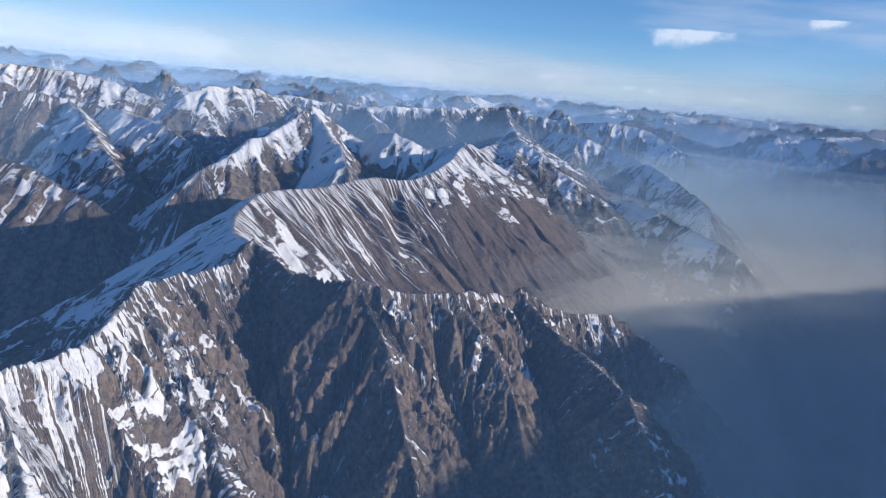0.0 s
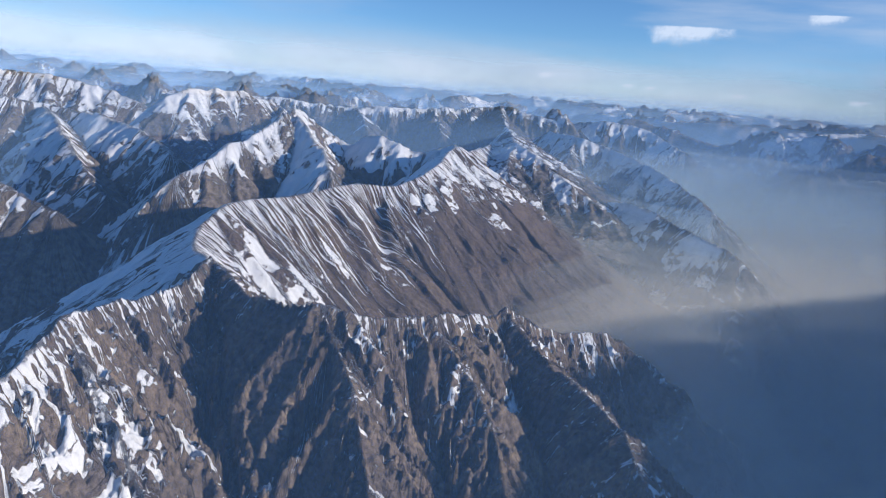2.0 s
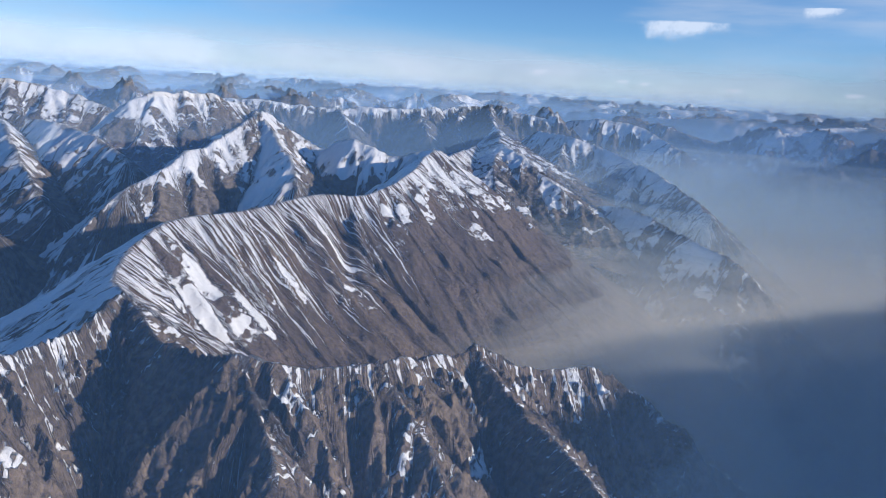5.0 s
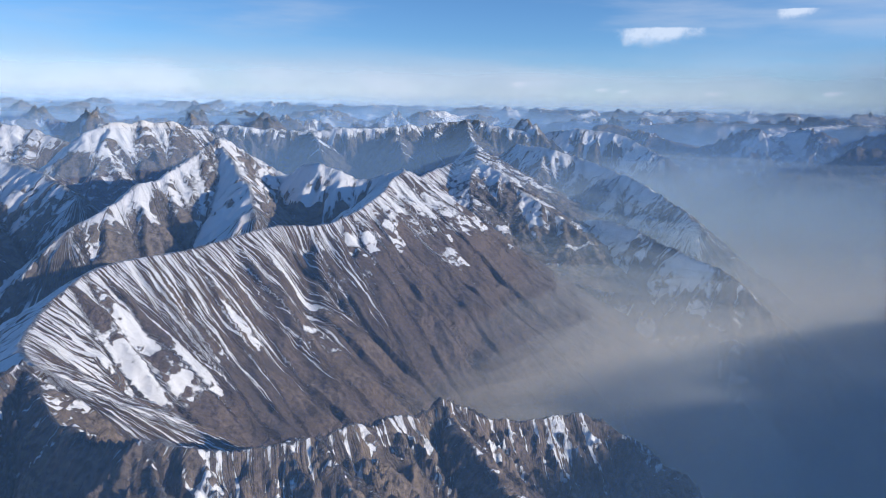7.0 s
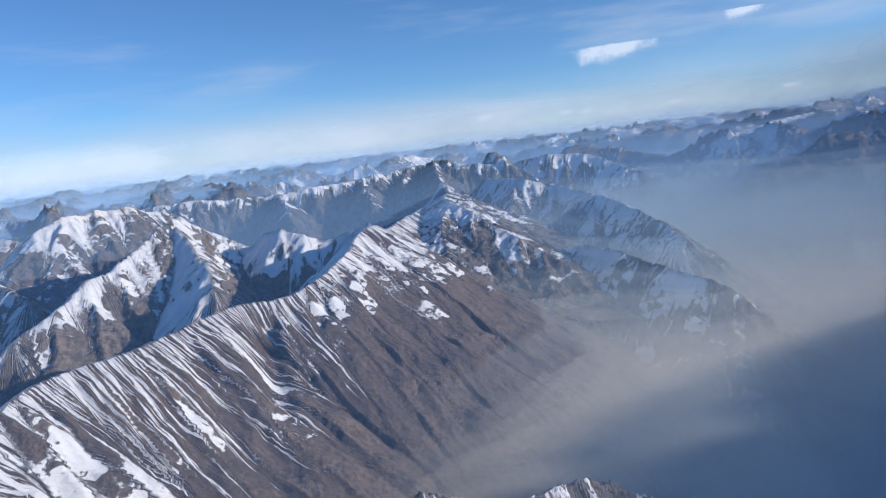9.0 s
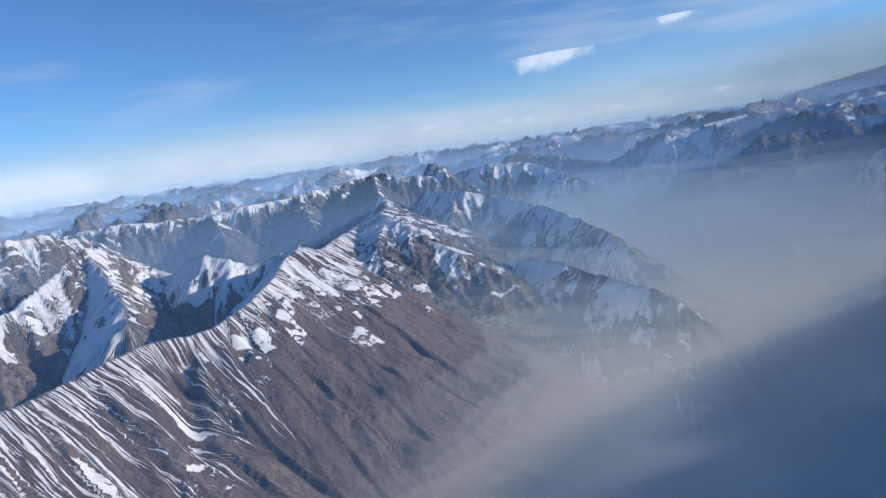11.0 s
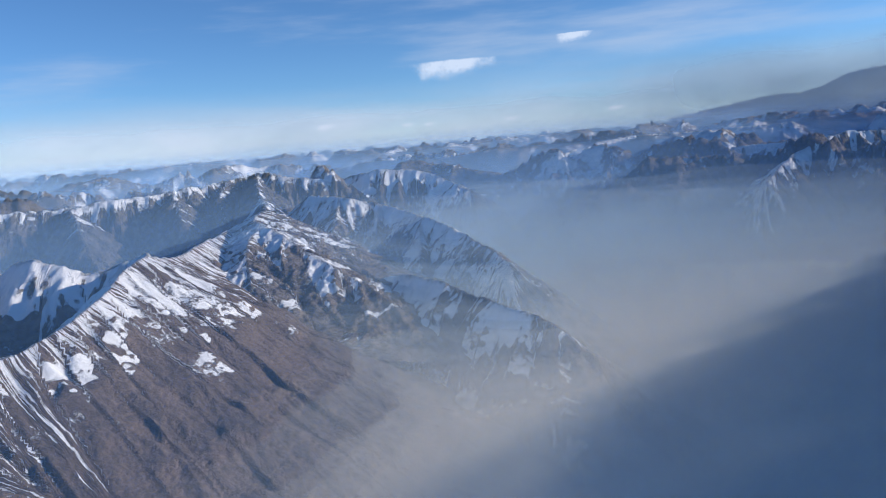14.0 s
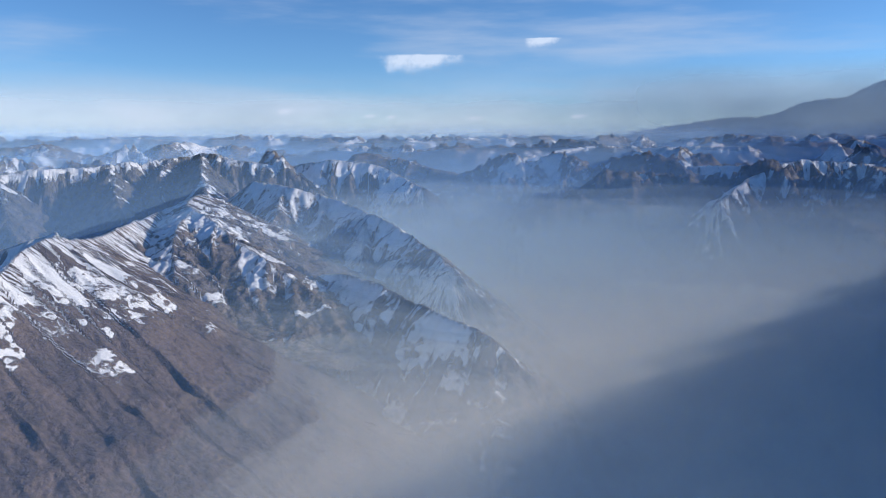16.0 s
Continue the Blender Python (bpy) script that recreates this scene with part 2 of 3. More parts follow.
def snow_cover(X, Y, H, gx, gy, side, U, D, cut, level, seed, streak, patches, spread, rim, base):
    """Where snow lies: on the shaded side, high up, in gullies and in wind-blown streaks that run down the slope."""
    facing = -gx / np.sqrt(1 + gx ** 2 + gy ** 2)
    steepness = np.sqrt(gx ** 2 + gy ** 2)
    shaded = step(side, 0.0, 0.35) * 0.95 + 0.05 * step(-facing, -0.05, 0.35)
    lines = sharp((U + 0.3 * D) / streak, D / (streak * 11), seed) * 0.55 + 0.45 * sharp((U + 0.3 * D) / (streak * 2.3), D / (streak * 25), seed + 1)
    big = layered(X, Y, patches, 3, seed + 2)
    height = step(H, level - 50, level + 15)
    gully = -0.5 * cut[-1] - 0.35 * cut[-2] - 0.15 * cut[0]
    sunny = 0.1 + 0.1 * lines + spread * big + 0.3 * height + rim * np.exp(-D / 14) + 0.05 * gully - 0.3 * (1 - step(H, level - 85, level - 45))
    hidden = base + 0.4 * big + 0.25 * height + 0.25 * gully + 0.1 * lines
    s = sunny * (1 - shaded) + hidden * shaded
    return s - 0.3 * step(steepness, 1.0, 1.9)


def whole_regions(which, keep, count, coarse=6):
    """Which spur each face belongs to, so that each spur is one unbroken piece; -1 where there is none."""
    n, k = -(-keep.shape[0] // coarse), -(-keep.shape[1] // coarse)
    full = np.full((n * coarse, k * coarse), -1)
    full[:keep.shape[0], :keep.shape[1]] = np.where(keep, which[:-1, :-1], -1)
    blocks = full.reshape(n, coarse, k, coarse).transpose(0, 2, 1, 3).reshape(n, k, -1)
    label = blocks[:, :, coarse * coarse // 2 + coarse // 2].copy()
    label = np.where(label < 0, blocks.max(-1), label)
    pieces, seen = [], np.zeros((n, k), bool)
    for i, j in zip(*np.nonzero(label >= 0)):
        if seen[i, j]:
            continue
        todo, cells = [(i, j)], []
        seen[i, j] = True
        while todo:
            a, b = todo.pop()
            cells.append((a, b))
            for c, d in ((a + 1, b), (a - 1, b), (a, b + 1), (a, b - 1)):
                if 0 <= c < n and 0 <= d < k and not seen[c, d] and label[c, d] == label[i, j]:
                    seen[c, d] = True
                    todo.append((c, d))
        pieces.append(cells)
    pieces.sort(key=len, reverse=True)
    had = set()
    for cells in pieces:
        mine = label[cells[0]]
        if mine not in had:
            had.add(mine)
            continue
        inside = set(cells)
        near = [label[c, d] for a, b in cells for c, d in ((a + 1, b), (a - 1, b), (a, b + 1), (a, b - 1))
                if 0 <= c < n and 0 <= d < k and (c, d) not in inside and label[c, d] >= 0]
        for cell in cells:
            label[cell] = max(set(near), key=near.count) if near else -1
    return np.repeat(np.repeat(label, coarse, 0), coarse, 1)[:keep.shape[0], :keep.shape[1]]


def mountain(name, label, crests, box, cell, sizes, depth, mat, seed, steep=0.85, reach=230, jag=1.0, level=140, streak=4.0, patches=70, extra=None, warp=4.0, carve=None, spread=0.3, rim=0.15, flutes=(12.0, 1.5), hidden_snow=0.5, lean=0.3):
    """A mountain: each crest with the slopes that fall from it is a spur, and the snow that lies on a spur is a part of the spur."""
    xs, ys = np.arange(box[0], box[2] + cell, cell), np.arange(box[1], box[3] + cell, cell)
    X, Y = np.meshgrid(xs, ys)
    best, U, D = np.full(X.shape, -1e9), np.zeros(X.shape), np.zeros(X.shape)
    which = np.zeros(X.shape, int)
    for j, points in enumerate(crests):
        line, s = crest_line(points, jag, seed + 20 * j, 1.2 * jag)
        h, u, d = flanks(X, Y, line, s + 900 * j, steep, reach, sizes[0] * 2, warp, seed)
        won = h > best
        best, U, D, which = np.where(won, h, best), np.where(won, u, U), np.where(won, d, D), np.where(won, j, which)

    def slope_of(h):
        gy, gx = np.gradient(h, cell)
        return gx, gy

    H, cut = eroded(X, Y, best, slope_of, sizes, depth, seed, D)
    # narrow parallel flutes straight down the slope
    w, s = U + 0.3 * D + 0.25 * flutes[0] * layered(X, Y, flutes[0] * 3, 2, seed + 31), flutes[0]
    flute = 0.55 * sharp(w / s, D / (16 * s), seed + 33) + 0.45 * sharp(w / (2.4 * s), D / (24 * s), seed + 34)
    H = H + flutes[1] * (flute - 0.5) * (0.2 + 0.8 * step(D, 0, 1.6 * s))
    if carve:
        H = carve(X, Y, H)
    H = H + 0.05 * sizes[-1] * layered(X, Y, sizes[-1] * 0.6, 3, seed + 5)
    gx, gy = slope_of(H)
    snow = snow_cover(X, Y, H, gx, gy, slope_of(best)[0], U, D, cut, level, seed + 5, streak, patches, spread, rim, hidden_snow)
    snow = snow - 0.07 * (flute - 0.45)
    if extra:
        snow = snow + extra(X, Y, H)
    tone = 0.35 + 0.35 * cut[1] + 0.6 * layered(X, Y, sizes[0] * 1.5, 3, seed + 9)
    normals = np.stack([-gx, -gy, np.ones_like(gx)], -1)
    normals /= np.linalg.norm(normals, axis=-1, keepdims=True)
    above = H > low_land(X, Y) - 4
    keep = above[:-1, :-1] | above[1:, :-1] | above[:-1, 1:] | above[1:, 1:]
    white = (snow[:-1, :-1] + snow[1:, :-1] + snow[:-1, 1:] + snow[1:, 1:]) > 2.0
    base = (float(np.mean([q[0] for q in crests[0]])), float(np.mean([q[1] for q in crests[0]])), 0.0)
    run = (("along", U + lean * D), ("down", D))
    top = tagged(new(name), label, "mountain", "mountain ridges")
    top.location = base
    region = whole_regions(which, keep, len(crests))
    for j in range(len(crests)):
        mine = region == j
        if mine.sum() < 50:
            continue
        spur = land_mesh("spur", X, Y, H, snow, tone, mat, mine, base, normals, run)
        spur.parent = top
        if (mine & white).any():
            cover = land_mesh("snow_cover", X, Y, H + 0.05 * cell, snow, tone, mat, mine & white, base, normals, run)
            tagged(cover, "wind-blown white snow in streaks and patches", kind="stuff").parent = spur
    return top


# The ground: one sheet from under the flight to the horizon, finer ahead.
bearing = np.r_[np.linspace(-180, -52, 60)[:-1], np.linspace(-52, 68, 740), np.linspace(68, 180, 50)[1:]]
away = np.r_[np.geomspace(8, 600, 60)[:-1], np.geomspace(600, 2600, 330)[:-1], np.geomspace(2600, 4700, 90)]
R_, B_ = np.meshgrid(away, np.radians(bearing))
GX, GY = 40 + R_ * np.sin(B_), 90 + R_ * np.cos(B_)


def polar_slope(h):
    hb, hr = np.gradient(h)
    out, round_ = hr / np.gradient(R_, axis=1), hb / (np.gradient(B_, axis=0) * R_)
    return out * np.sin(B_) + round_ * np.cos(B_), out * np.cos(B_) - round_ * np.sin(B_)


GH, GC = eroded(GX, GY, low_land(GX, GY), polar_slope, (120, 60, 30), 0.4, 71)
slope_x, slope_y = polar_slope(GH)
lit_side = step(-slope_x / np.sqrt(1 + slope_x ** 2), -0.1, 0.35)
big = layered(GX, GY, 200, 4, 61)
GS = 0.1 + 0.6 * big + 0.42 * step(GH, 80, 165) - 0.2 * GC[2] - 0.12 * GC[1] - 0.1 * lit_side + 0.1 * bumps(GX / 14, GY / 14, 63)
GS = np.where(GH < 60, 0.62 + 0.5 * big - 0.1 * GC[2], GS)
ground = land_mesh("ground", GX, GY, GH, GS, 0.5 + big, GROUND)
tagged(ground, "rocky mountain land with snowy summits reaching the horizon", "ground", kind="structure")

# ---- the named mountains ----
def left_snowfield(X, Y, H):
    return 0.5 * np.exp(-((X + 64) / 22) ** 2 - ((Y - 140) / 48) ** 2) + 0.07 + 0.02 * step(H, 85, 115) + 0.5 * step(np.interp(Y, [-60, 20, 100, 142, 189, 225, 256, 345], [-112, -100, -90, -84, -75, -68, -62, -62]) - X, 0, 8)


near_ridge = mountain(
    "mountain_ridge", "near brown rock ridge with sharp ribs and snow streaks", [
        [(-112, -60, 116), (-100, 20, 120), (-90, 100, 124), (-84, 142, 126), (-77, 160, 127), (-75, 189, 132), (-68, 225, 129), (-62, 256, 132)],
        [(-62, 256, 132), (-42, 236, 128), (-20, 219, 131), (-6, 225, 127), (9, 233, 127), (22, 248, 122), (30, 257, 119.5), (35, 262, 120.5)],
        [(35, 262, 120.5), (42, 266, 117), (60, 277, 110), (84, 290, 104), (112, 300, 80), (140, 300, 50)],
        [(36, 261, 119), (46, 245, 113), (56, 222, 108), (63, 198, 103), (72, 160, 82), (80, 120, 55)],
        [(-20, 219, 130), (-6, 190, 108), (4, 165, 88), (16, 130, 58)],
        [(9, 233, 126), (24, 208, 106), (34, 175, 83), (44, 140, 53)],
        [(-62, 256, 131), (-48, 222, 114), (-36, 190, 97), (-22, 150, 68)],
        [(-42, 236, 127), (-30, 208, 110), (-20, 180, 92), (-8, 150, 68)],
        [(-75, 189, 131), (-48, 165, 103), (-25, 138, 83), (-5, 100, 50)],
        [(-84, 142, 125), (-60, 110, 99), (-38, 75, 66), (-20, 40, 36)]],
    (-230, -60, 190, 345), 0.7, (30, 15, 8, 4, 2.2), 0.4, ROCK_NEAR, 100, steep=1.0, reach=210, jag=1.1, level=150, streak=2.6, patches=60, flutes=(9.0, 4.2), extra=left_snowfield, hidden_snow=0.12)


def saddle_snow(X, Y, H):
    crest_x = np.interp(Y, [262, 345, 424, 474, 550, 760], [-62, -76, -34, 9, 19, 84])
    low = 72 + 25 * step(Y, 380, 440)
    bare = (1 - step(H - low, 0, 38)) * step(X - crest_x, 0, 20)
    return 0.15 * np.exp(-((X + 48) / 36) ** 2 - ((Y - 300) / 50) ** 2) + 0.15 * step(H, 60, 110) - 0.6 * bare


def dark_gully(X, Y, H):
    """One deep straight gully from a notch in the crest."""
    ax, ay, bx, by = -23, 420, -7, 345
    f = np.clip(((X - ax) * (bx - ax) + (Y - ay) * (by - ay)) / ((bx - ax) ** 2 + (by - ay) ** 2), 0, 1)
    d = np.hypot(X - ax - f * (bx - ax), Y - ay - f * (by - ay))
    return H - 6.5 * (1 - f) ** 0.7 * np.exp(-(d / 5.5) ** 2)


second_ridge = mountain(
    "mountain_ridge", "long grey scree ridge with fine snow streaks down its flank", [
        [(-62, 262, 130), (-76, 280, 129), (-83, 305, 130), (-82, 325, 134), (-76, 346, 137), (-56, 378, 137), (-34, 424, 139), (-12, 440, 138), (9, 474, 146), (15, 502, 153), (23, 522, 156), (25, 550, 151)],
        [(25, 550, 151), (30, 620, 144), (50, 690, 146), (84, 758, 152)],
        [(23, 522, 155), (36, 522, 142), (50, 520, 129), (72, 490, 108), (100, 455, 82), (150, 395, 35)]],
    (-230, 240, 250, 830), 1.05, (50, 25, 12, 6, 3), 0.13, ROCK_SCREE, 200, steep=0.68, reach=260, jag=0.8, level=150, streak=3.0, patches=90, spread=0.05, rim=0.05, flutes=(7.5, 3.3), extra=saddle_snow, carve=dark_gully, hidden_snow=0.6, lean=-0.02)

mountain("mountain_peak", "bright snow-streaked shoulder sloping down into haze", [
    [(98, 800, 148), (84, 758, 154), (76, 700, 152), (92, 662, 143), (110, 632, 130), (130, 602, 117), (150, 570, 96)],
    [(76, 700, 152), (68, 650, 140), (66, 605, 124), (72, 570, 106)]],
    (-20, 530, 240, 860), 1.3, (50, 25, 12, 6, 3), 0.24, ROCK_MID, 250, steep=0.45, reach=170, jag=1.0, level=130, patches=70, spread=0.1, rim=0.1, flutes=(9, 2.6))

mountain("mountain_peak", "snowy rock peak above a shaded glacier basin", [
    [(-146, 460, 128), (-126, 500, 146), (-108, 540, 158), (-98, 570, 170), (-85, 600, 160), (-60, 592, 148), (-38, 572, 156), (-25, 562, 155), (-8, 556, 147), (19, 552, 156)],
    [(-98, 570, 169), (-70, 520, 148), (-56, 482, 138)],
    [(-100, 575, 168), (-122, 650, 152), (-140, 728, 165), (-160, 722, 173), (-180, 712, 176), (-201, 700, 176), (-222, 684, 171), (-240, 660, 150)]],
    (-330, 400, 60, 820), 1.7, (50, 25, 12, 6), 0.27, ROCK_MID, 300, jag=2.4, level=140, streak=5.0, patches=90, flutes=(10, 2.0), extra=lambda X, Y, H: 0.1)

mountain("mountain_massif", "broad snow-topped brown massif above a shaded valley", [
    [(-520, 520, 150), (-420, 570, 156), (-330, 600, 160), (-290, 621, 153), (-230, 590, 148), (-177, 546, 134)],
    [(-300, 612, 155), (-245, 540, 136), (-192, 474, 110)],
    [(-420, 470, 150), (-300, 450, 138), (-198, 426, 110)],
    [(-640, 700, 168), (-435, 778, 178), (-340, 800, 166), (-290, 790, 150)]],
    (-760, 330, -100, 900), 2.2, (60, 30, 15, 8), 0.3, ROCK_MID, 400, jag=1.6, level=145, streak=6.0, patches=110, flutes=(12, 1.7), extra=lambda X, Y, H: 0.06)

mountain("mountain_range", "dark blue shaded range with snow on its summits", [
    [(-330, 960, 160), (-210, 985, 166), (-100, 1005, 162), (0, 1040, 168), (60, 1080, 172), (95, 1088, 177), (130, 1070, 172), (200, 1050, 155)],
    [(84, 758, 150), (92, 850, 146), (90, 960, 158), (95, 1088, 176)],
    [(-210, 985, 166), (-196, 915, 144), (-176, 840, 112)],
    [(-100, 1005, 162), (-82, 930, 142), (-56, 850, 108)],
    [(0, 1040, 168), (6, 960, 148), (24, 880, 118)],
    [(60, 1080, 172), (48, 1010, 154), (56, 930, 126)]],
    (-460, 720, 320, 1220), 2.4, (70, 35, 17, 8), 0.45, ROCK_FAR, 500, jag=1.8, level=150, streak=7.0, patches=120, hidden_snow=0.15, extra=lambda X, Y, H: 0.25 * step(H, 150, 172) - 0.1)

mountain("mountain_peak", "pyramid peak with a sunlit snow spur in haze", [
    [(130, 880, 156), (154, 812, 156), (184, 795, 147), (207, 745, 139), (224, 690, 128), (237, 622, 113)],
    [(207, 745, 138), (190, 690, 112), (182, 650, 92)],
    [(184, 795, 147), (168, 740, 118), (160, 690, 92)],
    [(154, 812, 156), (138, 765, 128), (130, 715, 98)]],
    (40, 520, 400, 980), 1.7, (45, 22, 11, 6), 0.3, ROCK_MID, 600, jag=1.6, level=136, streak=5.0, patches=80)

mountain("mountain_spur", "low snow-dusted spur half sunk in blue haze", [
    [(140, 650, 108), (166, 603, 116), (190, 555, 108), (213, 511, 98), (221, 498, 88)]],
    (40, 400, 330, 720), 1.8, (40, 20, 10), 0.36, ROCK_MID, 700, jag=1.2, level=125, streak=5.0, patches=60)

mountain("mountain_peak", "flat-topped dark peak with a bright snow shoulder", [
    [(170, 1120, 150), (220, 1090, 166), (258, 1080, 168), (300, 1060, 160), (330, 1000, 138)]],
    (60, 900, 480, 1240), 2.6, (60, 30, 15), 0.45, ROCK_FAR, 800, jag=1.4, level=150, streak=7.0, patches=110)


mountain("mountain_range", "blue-shaded range with bright snow faces across the haze", [
    [(470, 1290, 108), (560, 1325, 146), (657, 1352, 166), (791, 1390, 178), (920, 1360, 176), (1050, 1300, 178)],
    [(540, 1040, 100), (590, 1015, 122), (643, 1007, 141), (720, 1040, 155), (791, 1180, 165), (791, 1390, 176)],
    [(590, 806, 128), (650, 835, 150), (745, 862, 168), (830, 835, 164), (960, 860, 176)],
    [(745, 862, 166), (740, 950, 160), (720, 1040, 155)]],
    (360, 640, 1120, 1500), 3.2, (80, 40, 20, 10), 0.5, ROCK_FAR, 1100, level=150, streak=8.0, patches=130, extra=lambda X, Y, H: 0.16)

# snow raised well past its own patches, to pale this peak as haze would
mountain("mountain_peak", "very tall far blue mountain above the clouds", [
    [(2350, 3700, 215), (2780, 3527, 286), (2950, 3360, 300), (3102, 3239, 366), (3230, 3100, 395), (3305, 3024, 452), (3420, 2880, 470), (3560, 2650, 400), (3700, 2400, 260)]],
    (2200, 2300, 3900, 3900), 16.0, (220, 110, 55), 0.7, ROCK_FAR, 1200, steep=0.8, reach=400, jag=5, level=250, streak=40, patches=300, extra=lambda X, Y, H: 0.8)

# Added unseen range: closes the valley on the sunny side and shades its floor.
mountain("mountain_range", "unseen high snowy range added to shade the hazy valley", [
    [(780, -800, 228), (745, -620, 255), (725, -420, 268), (720, -250, 272), (715, -100, 273), (712, 40, 271), (713, 130, 261), (716, 240, 236), (721, 350, 204), (728, 470, 167), (736, 580, 132), (745, 680, 100)]],
    (520, -820, 1000, 760), 6.0, (80, 40), 0.6, ROCK_FAR, 1000, steep=1.3, level=180, streak=9.0, patches=120)

# ---- haze, put in as thin sheets ----
def haze_sheet(height, seed, alpha, patch):
    """One gently rolling sheet standing in for haze over the broad valley; its inner edge lies inside the rock."""
    ys = np.r_[np.linspace(-400, 900, 80), np.geomspace(930, 4300, 30)]
    f = np.linspace(0, 1, 50) ** 1.6
    inner = np.interp(ys, [-400, 60, 250, 300, 430, 560, 760, 1090, 1500, 4300], [-95, -92, -62, -80, -30, 22, 86, 96, -900, -2500])
    X = inner[:, None] + (3200 - inner[:, None]) * f[None, :]
    Y = np.repeat(ys[:, None], 50, 1)
    H = height + 11 * layered(X, Y, 190, 2, seed)
    ob = land_mesh("haze_sheet", X, Y, H, X * 0, X * 0, alpha)
    return tagged(ob, "thin sheet standing in for blue-grey valley haze", "haze", kind="stuff")


# the upper haze sheets thin out on this side, keeping it dark, and thicken up the valley
HAZE_SHEETS = np.array([  # height; how thick; where it begins and is full across the valley and up the valley; how much of it lies at the near end
    (22, 0.5, -900, -800, 0, 1, 1), (38, 0.42, -900, -800, 0, 1, 1), (52, 0.36, -900, -800, 0, 1, 1), (65, 0.32, -60, 50, 0, 1, 1), (77, 0.3, -20, 85, 0, 1, 1),
    (88, 0.28, 0, 130, 200, 400, 0.9), (98, 0.28, 10, 165, 370, 640, 0.25), (107, 0.3, 15, 190, 430, 710, 0.1),
    (116, 0.3, 20, 220, 460, 770, 0.05), (126, 0.28, 30, 280, 490, 820, 0.05), (137, 0.22, 40, 420, 500, 860, 0.05)])
for i in range(2 * len(HAZE_SHEETS) - 1):
    height, thick, begins, full, near, up_valley, least = (HAZE_SHEETS[i // 2] + HAZE_SHEETS[(i + 1) // 2]) / 2
    colour = np.array((0.64, 0.57, 0.47)) + np.array((-0.08, 0.14, 0.36)) * float(step(height, 70, 115))
    haze_sheet(height, 900 + i, haze_sheet_stuff("valley_haze_sheet", (*colour, 1), 1 - math.sqrt(1 - thick), 230 + 8 * i, 0.35, across=(begins, full), far=(near, up_valley, least)), 0)


def airlight_sheet():
    """A thin blue sheet just under the flight that lifts the darks like airlight, over ridges and valleys alike."""
    b, d = np.radians(np.linspace(-180, 180, 181)), np.geomspace(0.02, 4300, 60)
    X, Y = 40 + d[None, :] * np.sin(b)[:, None], 90 + d[None, :] * np.cos(b)[:, None]
    ob = land_mesh("haze_sheet", X, Y, 171 + 3 * layered(X, Y, 260, 2, 77), X * 0, X * 0, haze_sheet_stuff("airlight_sheet", (0.22, 0.46, 0.98, 1), 0.085, 300, 0.5))
    return tagged(ob, "very thin blue sheet standing in for airlight", "haze", kind="stuff")


airlight_sheet()


def far_haze_sheet(distance, span, top, thickness, across=None, colour=(0.34, 0.56, 0.92, 1), through=0.15):
    """A sheet standing in for aerial haze before a far range: it climbs away into the distance."""
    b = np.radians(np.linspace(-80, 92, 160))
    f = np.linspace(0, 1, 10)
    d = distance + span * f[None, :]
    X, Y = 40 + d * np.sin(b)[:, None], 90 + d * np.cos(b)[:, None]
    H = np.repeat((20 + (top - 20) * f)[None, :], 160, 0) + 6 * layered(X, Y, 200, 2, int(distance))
    ob = land_mesh("distant_haze_sheet", X, Y, H, X * 0, X * 0, haze_sheet_stuff("distant_haze_sheet", colour, thickness, 400, 0.6, low=0.7 * top, high=top, across=across, through=through))
    return tagged(ob, "pale blue sheet standing in for haze between far mountain ranges", "haze", kind="stuff")


# opacity grows with distance, imitating the haze of a long view
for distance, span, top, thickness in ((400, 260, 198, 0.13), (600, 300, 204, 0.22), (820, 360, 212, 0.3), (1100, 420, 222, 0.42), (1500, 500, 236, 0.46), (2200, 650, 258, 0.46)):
    far_haze_sheet(distance, span, top, thickness)
far_haze_sheet(3450, 800, 460, 0.45, colour=(0.74, 0.83, 0.97, 1))
# added sheets: one pales the tallest far peak, one sets off the shoulder
far_haze_sheet(3250, 500, 560, 0.5, (1400, 2500), (0.6, 0.8, 1.0, 1), 0.6)
far_haze_sheet(565, 130, 168, 0.34, (60, 160), (0.5, 0.66, 0.86, 1))


# ---- clouds ----
def cloud_stuff(name, size, squash, lo, hi, amount, rows):
    """Distant cloud. size: metres of a wisp; squash: how much longer than high; rows: heights at which it begins, is full, and ends."""
    m, t = material(name)
    where = node(t, "TexCoord").outputs["Object"]
    wide = node(t, "Mapping", {0: where, 3: (1 / squash, 1 / squash, 1.0)}).outputs[0]
    soft = noise_of(t, wide, 1.0 / size, 6.0, 0.55)
    z = node(t, "SeparateXYZ", {0: where}).outputs[2]
    body = math_node(t, "MULTIPLY", ranged(t, z, rows[0], rows[1]), ranged(t, z, rows[2], rows[3], 1.0, 0.0))
    alpha = math_node(t, "MULTIPLY", math_node(t, "MULTIPLY", ranged(t, soft, lo, hi), amount), body)
    # the sunlit white is put in as emission; the sun does not light it
    glow = node(t, "Emission", {"Color": (0.8, 0.87, 1.0, 1), "Strength": 0.64})
    both = node(t, "MixShader", {0: alpha, 1: node(t, "BsdfTransparent").outputs[0], 2: glow.outputs[0]})
    t.links.new(both.outputs[0], node(t, "OutputMaterial").inputs[0])
    return m


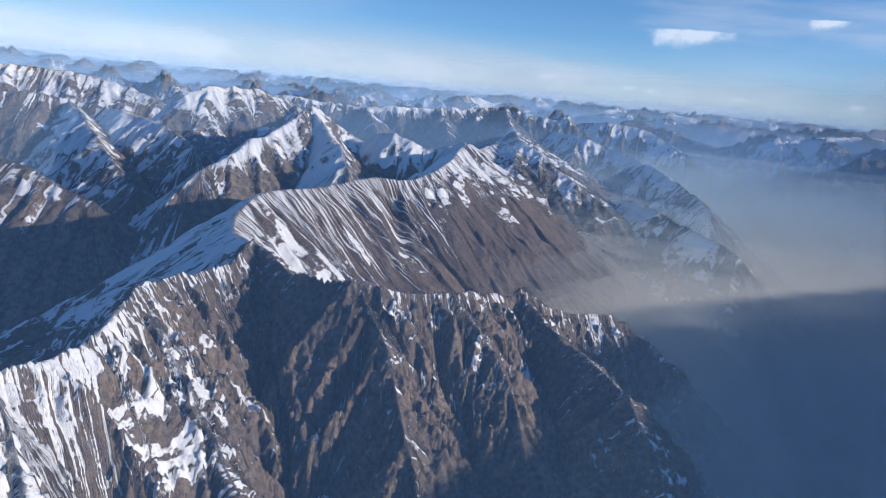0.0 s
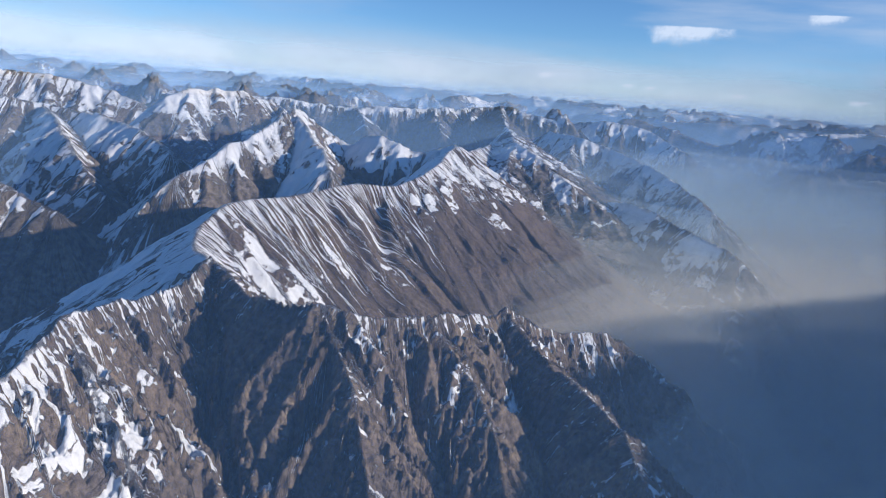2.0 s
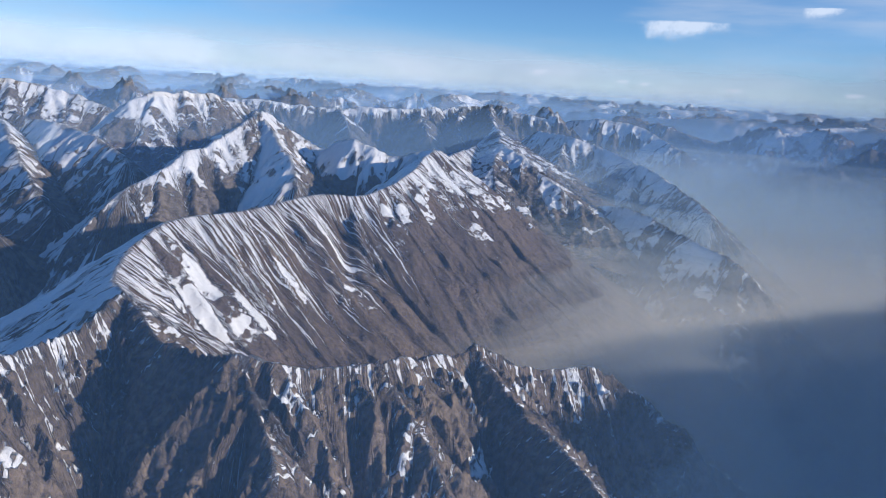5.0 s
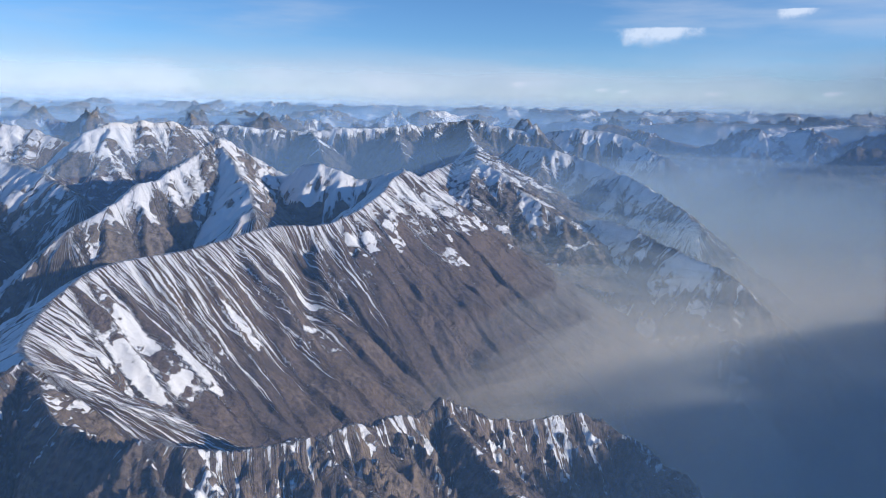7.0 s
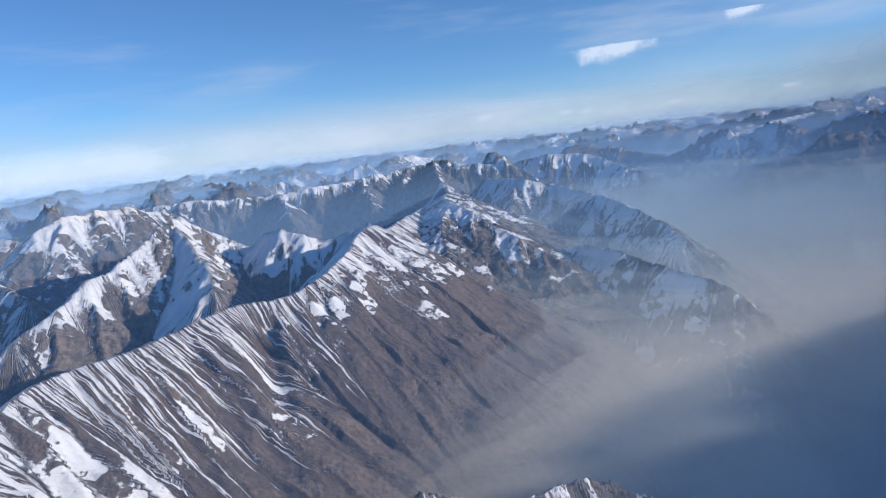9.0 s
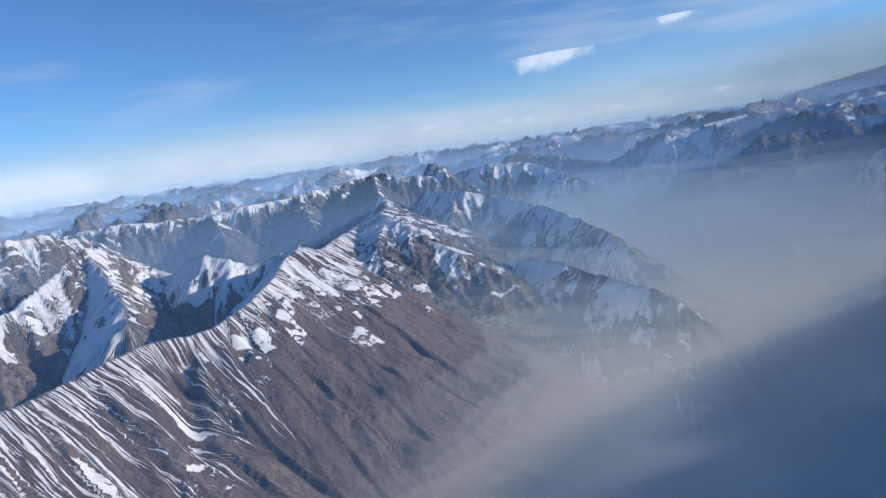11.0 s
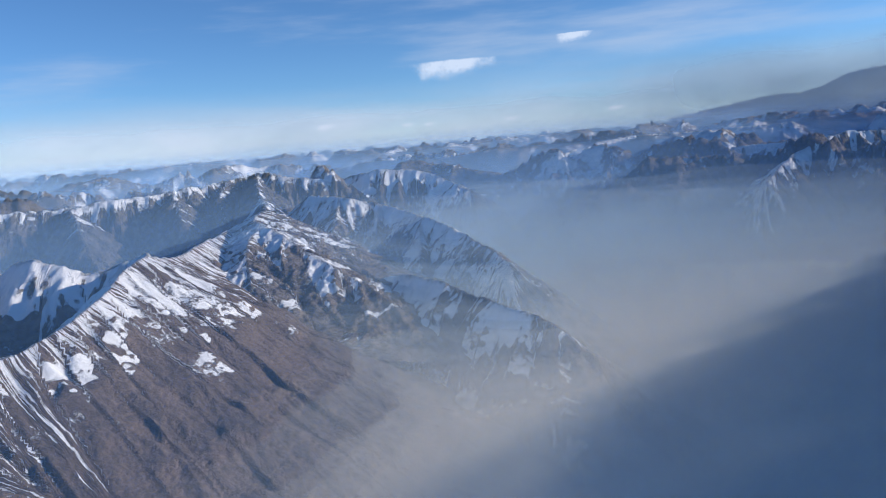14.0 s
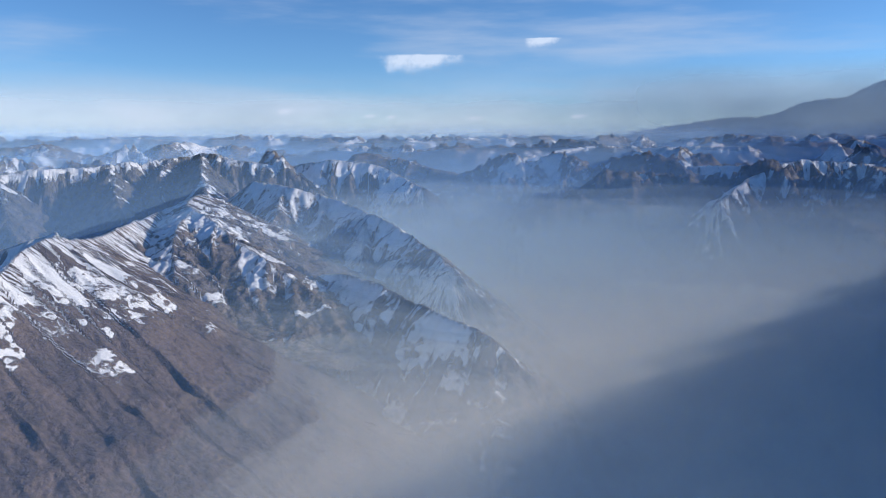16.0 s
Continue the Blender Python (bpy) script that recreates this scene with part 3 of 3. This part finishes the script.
def sky_sheet(name, label, distance, low, high, mat, start=-85, end=95):
    b = np.radians(np.linspace(start, end, 140))
    z = np.linspace(low, high, 10)
    X = np.repeat(40 + distance * np.sin(b)[:, None], 10, 1)
    Y = np.repeat(90 + distance * np.cos(b)[:, None], 10, 1)
    ob = land_mesh(name, X, Y, np.repeat(z[None, :], 140, 0), X * 0, X * 0, mat)
    return tagged(ob, label, "cloud", kind="structure")


sky_sheet("backdrop_cloud_bank", "low pale bank of cloud along the horizon", 4480, 150, 620, cloud_stuff("cloud_bank", 260, 6, 0.25, 0.6, 0.5, (160, 240, 420, 600)))
sky_sheet("backdrop_cirrus", "thin streaks of high white cirrus", 4520, 450, 1500, cloud_stuff("cirrus", 240, 7, 0.44, 0.74, 0.55, (450, 700, 1000, 1480)))


def small_cloud(label, azimuth, elevation, width, height, seed):
    """One lens-shaped cloud: flat top, ragged underside, far off."""
    a, d = radians(azimuth), 4450
    u, v = np.meshgrid(np.linspace(-1, 1, 60), np.linspace(-1, 1, 24))
    z = 190 + d * math.tan(radians(elevation)) + v * height
    X, Y = 40 + d * math.sin(a) + u * width * math.cos(a), 90 + d * math.cos(a) - u * width * math.sin(a)
    m, t = material("small_cloud")
    where = node(t, "TexCoord").outputs["Object"]
    shape = node(t, "Attribute", attribute="snow").outputs["Fac"]
    soft = noise_of(t, where, 1.0 / 60, 5.0, 0.6)
    alpha = math_node(t, "MULTIPLY", ranged(t, math_node(t, "MULTIPLY_ADD", soft, 0.9, math_node(t, "ADD", shape, -0.45)), 0.3, 1.05), 0.85)
    # glows in place of sunlight on the cloud
    glow = node(t, "Emission", {"Color": (0.88, 0.92, 1.0, 1), "Strength": 0.8})
    t.links.new(node(t, "MixShader", {0: alpha, 1: node(t, "BsdfTransparent").outputs[0], 2: glow.outputs[0]}).outputs[0], node(t, "OutputMaterial").inputs[0])
    top = np.clip((1 - v) * 5, 0, 1) * np.clip(2.5 - 2.5 * np.abs(u), 0, 1)
    body = np.clip(1.25 - np.abs(u + 0.3 - 0.3 * v) * 1.0, 0, 1) * np.clip(0.75 + 0.75 * v, 0, 1) * top
    ob = land_mesh("cloud", X, Y, z, body, body, m)
    return tagged(ob, label, "cloud", "small clouds")


small_cloud("white lens-shaped cloud with a flat top", 17.6, 5.1, 330, 80, 1)
small_cloud("small faint white wisp of cloud", 26.3, 6.6, 140, 45, 2)
for azimuth, elevation, width, height in ((7.5, 1.75, 75, 26), (13.6, 1.45, 60, 18), (15.2, 1.4, 45, 16), (21.5, 1.3, 80, 16), (29.0, 1.35, 70, 22)):
    small_cloud("tiny bright cloud top on the horizon", azimuth, elevation, width, height, 3)
